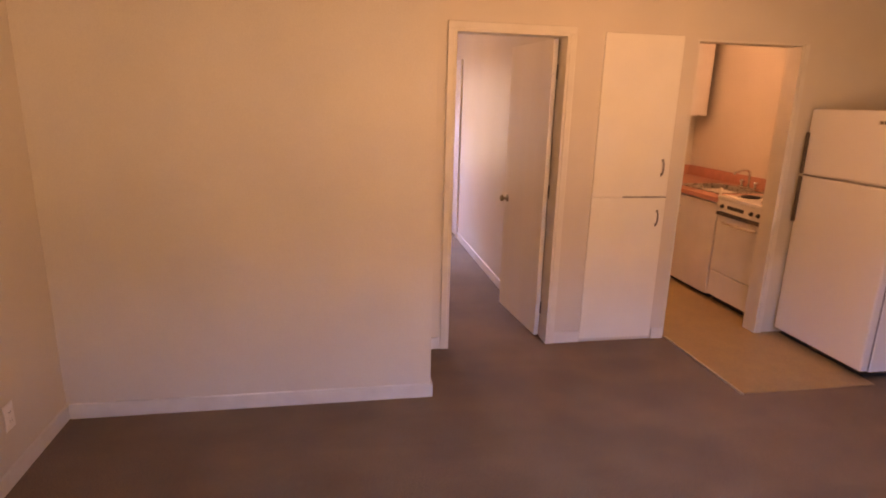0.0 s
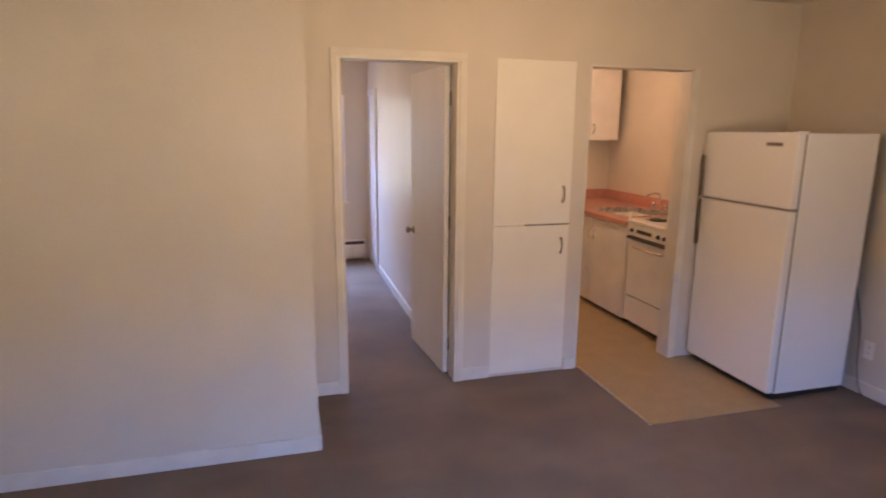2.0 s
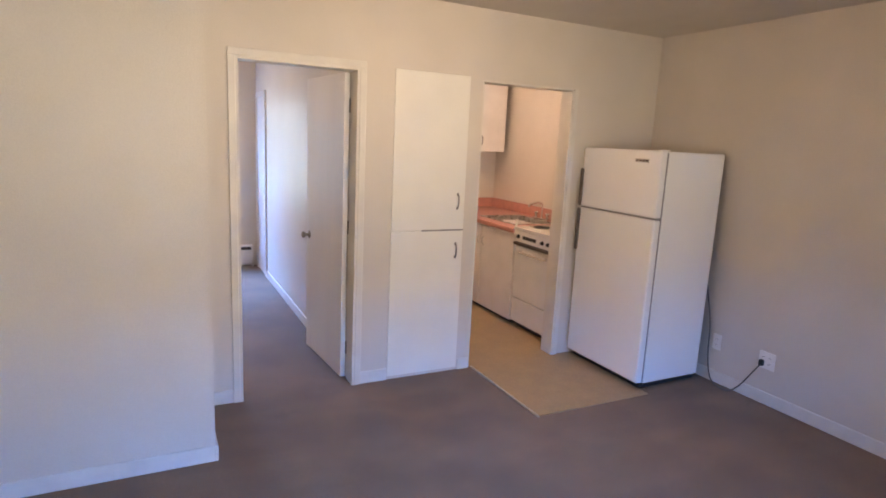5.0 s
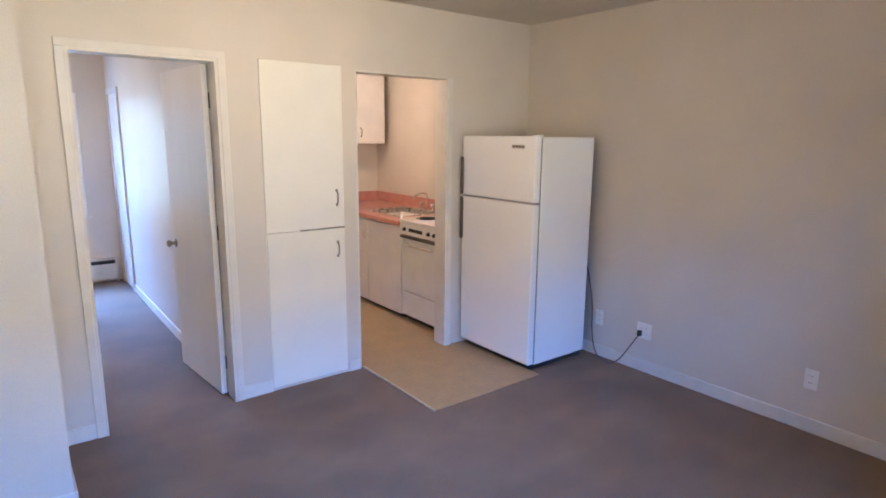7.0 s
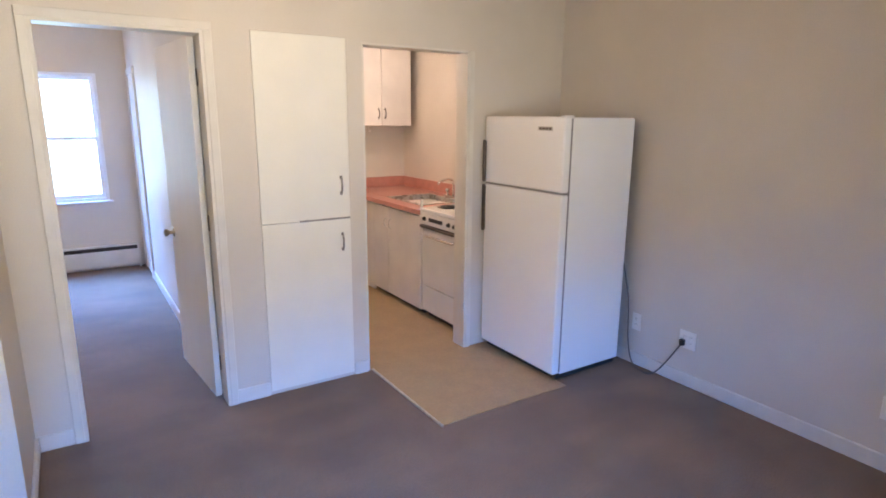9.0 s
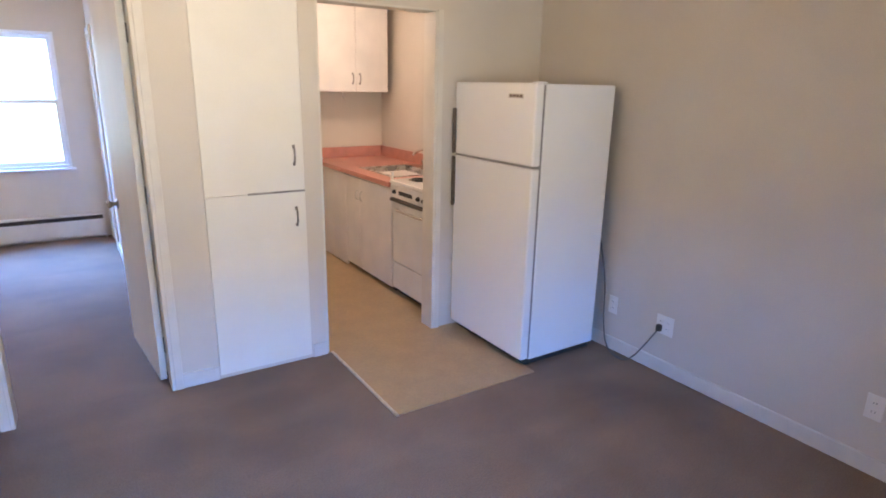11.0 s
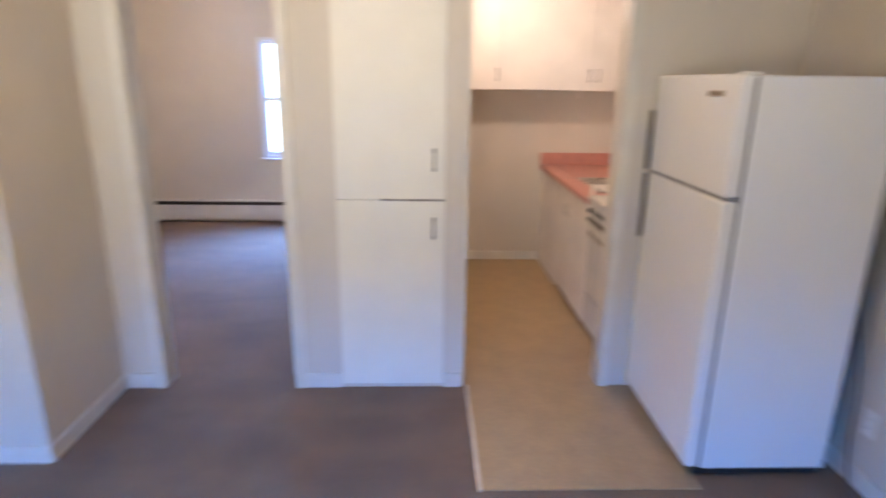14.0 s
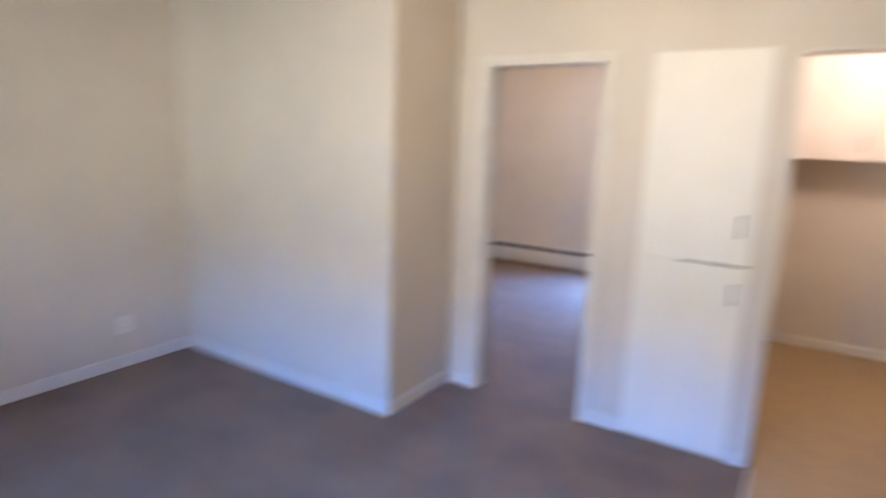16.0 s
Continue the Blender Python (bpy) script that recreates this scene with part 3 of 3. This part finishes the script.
def stove():
    Y0, Y1, XF = 0.155, 0.745, 1.705
    s = thing("stove", 2.08, 0.51, 0.0, "white enamel electric stove with front knobs", "stove")
    part("body", box(XF + 0.03, XE - 0.01, Y0, Y1, 0.06, 0.895, 0.004), STOVE, s)
    part("base", box(XF + 0.06, XE - 0.03, Y0 + 0.01, Y1 - 0.01, 0.008, 0.06), TOE, s, "dark recessed base")
    part("cooktop", box(XF - 0.02, XE - 0.01, Y0 - 0.006, Y1 + 0.006, 0.897, 0.925, 0.006, 2), STOVE, s)
    cp = part("control_panel", box(XF - 0.015, XF + 0.03, Y0, Y1, 0.795, 0.895, 0.005, 2), STOVE, s)
    part("panel_strip", box(XF - 0.018, XF - 0.015, Y1 - 0.33, Y1 - 0.13, 0.828, 0.858, 0.001), BLACK, cp, "dark printed strip")
    for y in (Y1 - 0.50, Y1 - 0.42, Y1 - 0.07):
        m = Matrix.Translation((XF - 0.015, y, 0.843)) @ Matrix.Rotation(radians(-90), 4, "Y")
        part("knob", add_lathe(bmesh.new(), m, [(0.018, 0), (0.018, 0.005), (0.014, 0.008), (0.012, 0.020), (0.008, 0.023)], 16), BLACK, cp, "black control knob")
    part("trim_bar", box(XF - 0.024, XF + 0.02, Y0, Y1, 0.765, 0.788, 0.004), DARKMETAL, s, "dark metal trim under the controls")
    od = part("oven_door", box(XF, XF + 0.03, Y0 + 0.002, Y1 - 0.002, 0.285, 0.762, 0.006, 2), STOVE, s)
    bm = add_sweep(bmesh.new(), smooth([(XF, Y0 + 0.10, 0.715), (XF - 0.035, Y0 + 0.12, 0.715), (XF - 0.04, 0.51, 0.715), (XF - 0.035, Y1 - 0.12, 0.715), (XF, Y1 - 0.10, 0.715)]), 0.010)
    part("oven_handle", bm, CHROME, od, "chrome bar handle", True)
    part("drawer", box(XF, XF + 0.03, Y0 + 0.002, Y1 - 0.002, 0.065, 0.279, 0.006, 2), STOVE, s)
    part("back_guard", box(XE - 0.05, XE - 0.012, Y0, Y1, 0.925, 1.02, 0.006, 2), STOVE, s)
    part("side_post", box(XF - 0.005, XF + 0.018, Y1 + 0.006, Y1 + 0.020, 0.70, 0.985, 0.003), STOVE, s, "upright white side guard")
    for x, y, r in ((1.87, 0.30, 0.095), (1.87, 0.60, 0.078), (2.19, 0.30, 0.078), (2.19, 0.60, 0.095)):
        br = part("burner", add_lathe(bmesh.new(), Matrix.Translation((x, y, 0.925)), [(r + 0.018, 0), (r + 0.018, 0.004), (r + 0.006, 0.005), (r + 0.004, 0.002)], 28), CHROME, s, "chrome drip ring")
        turns = [(x + (0.015 + (r - 0.018) * k / 72) * math.cos(k * 0.35), y + (0.015 + (r - 0.018) * k / 72) * math.sin(k * 0.35), 0.934) for k in range(73)]
        part("coil", add_sweep(bmesh.new(), turns, 0.0045, 6), BLACK, br, "black electric coil")


def wall_cabinet():
    Z0, Z1, Y0 = 1.55, 2.40, 2.062
    c = thing("wall_cabinet", 1.57, 2.29, Z0, "cream painted kitchen wall cabinets with three doors", "cabinet")
    part("body", box(KX0 + 0.002, 2.36, Y0 + 0.02, KY1 - 0.001, Z0, Z1), KITCH, c)
    for x0, x1, hx in ((KX0 + 0.004, 1.268, 1.235), (1.272, 2.023, 1.990), (2.027, 2.359, 2.062)):
        d = part("door", box(x0, x1, Y0, Y0 + 0.02, Z0 - 0.004, Z1 - 0.04, 0.003), KITCH, c)
        bow_handle("handle", hx, Y0, Z0 + 0.115, 0.085, PEWTER, d, 0.022)
    part("cornice", box(KX0 + 0.002, 2.36, Y0 + 0.004, Y0 + 0.02, Z1 - 0.04, Z1), KITCH, c)
    for x in (1.62, 1.95):
        h = thing("cup_hook", x, 2.21, Z0, "small white cup hook under the wall cabinet", "hook", "cup hooks")
        pts = [(x, 2.21, Z0), (x, 2.21, Z0 - 0.035), (x, 2.20, Z0 - 0.06), (x, 2.18, Z0 - 0.062), (x, 2.17, Z0 - 0.045)]
        part("wire", add_sweep(bmesh.new(), smooth(pts, 4), 0.004, 6), PLATE, h)


base_cabinet()
worktop()
stove()
wall_cabinet()


# ---- baseboard heaters ----
def heater(name_label, x0, x1, y, inward):
    """A fin-tube baseboard heater: back plate, hood, front cover, end caps and the slot between."""
    h = thing("baseboard_heater", (x0 + x1) / 2, y, 0.0, name_label, "heater", "baseboard heaters")
    s = inward
    def ybox(a, b, z0, z1, xa, xb, bev=0.0):
        lo, hi = sorted((y + s * a, y + s * b))
        return box(xa, xb, lo, hi, z0, z1, bev)
    part("back_plate", ybox(0.001, 0.008, 0.02, 0.26, x0, x1), TRIM, h)
    part("hood", ybox(0.008, 0.062, 0.245, 0.262, x0, x1, 0.003), TRIM, h)
    part("front_cover", ybox(0.058, 0.068, 0.035, 0.205, x0 + 0.02, x1 - 0.02, 0.003), TRIM, h)
    # block in place of the fins, its dark colour gives the slot's shade
    part("shaded_fin_tube", ybox(0.010, 0.050, 0.06, 0.238, x0 + 0.022, x1 - 0.022), TOE, h, "fin tube block, darkened for the shade inside the slot")
    for a, b in ((x0 - 0.001, x0 + 0.019), (x1 - 0.019, x1 + 0.001)):
        part("end_cap", ybox(0.008, 0.072, 0.0, 0.264, a, b, 0.003), TRIM, h)
    return h


heater("long white baseboard heater under the bedroom window", BX0 + 0.02, -0.09, BY1, -1)
heater("white baseboard heater along the window wall by the corner", -2.62, 0.6, YS, 1)


# ---- bedroom closet door ----
def closet_door():
    d = thing("door_2", BX1, 3.50, 0, "white closed closet door in the bedroom side wall", "door", kind="structure")
    part("door_leaf", box(BX1 - 0.008, BX1 - 0.001, 3.22, 3.72, 0.01, 2.03), TRIM, d)
    bm = box(BX1 - 0.020, BX1, 3.165, 3.22, 0.0, 2.085, 0.003)
    add_box(bm, BX1 - 0.020, BX1, 3.72, 3.77, 0.0, 2.085, 0.003)
    add_box(bm, BX1 - 0.020, BX1, 3.22, 3.72, 2.03, 2.085, 0.003)
    part("casing", bm, TRIM, d)


closet_door()


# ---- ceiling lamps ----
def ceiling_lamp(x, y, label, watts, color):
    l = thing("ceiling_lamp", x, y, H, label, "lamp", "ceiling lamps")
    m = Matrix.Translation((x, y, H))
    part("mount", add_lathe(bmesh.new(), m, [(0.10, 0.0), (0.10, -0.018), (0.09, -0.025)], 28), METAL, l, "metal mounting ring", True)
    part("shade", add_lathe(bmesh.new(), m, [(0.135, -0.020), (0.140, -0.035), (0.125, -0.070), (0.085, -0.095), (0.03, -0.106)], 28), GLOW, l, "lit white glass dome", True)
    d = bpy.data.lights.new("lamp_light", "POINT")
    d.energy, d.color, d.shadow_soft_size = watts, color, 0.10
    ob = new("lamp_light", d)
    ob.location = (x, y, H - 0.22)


ceiling_lamp(1.28, 1.25, "lit glass dome lamp on the kitchen ceiling", 31, (1.0, 0.78, 0.67))
ceiling_lamp(-1.75, 2.30, "lit glass dome lamp on the bedroom ceiling", 42, (1.0, 0.72, 0.50))
# unseen living-room lamp, added to warm the upper walls and fridge front
ceiling_lamp(0.30, -1.45, "unseen glass dome lamp added to warm the living-room walls", 26, (1.0, 0.71, 0.47))
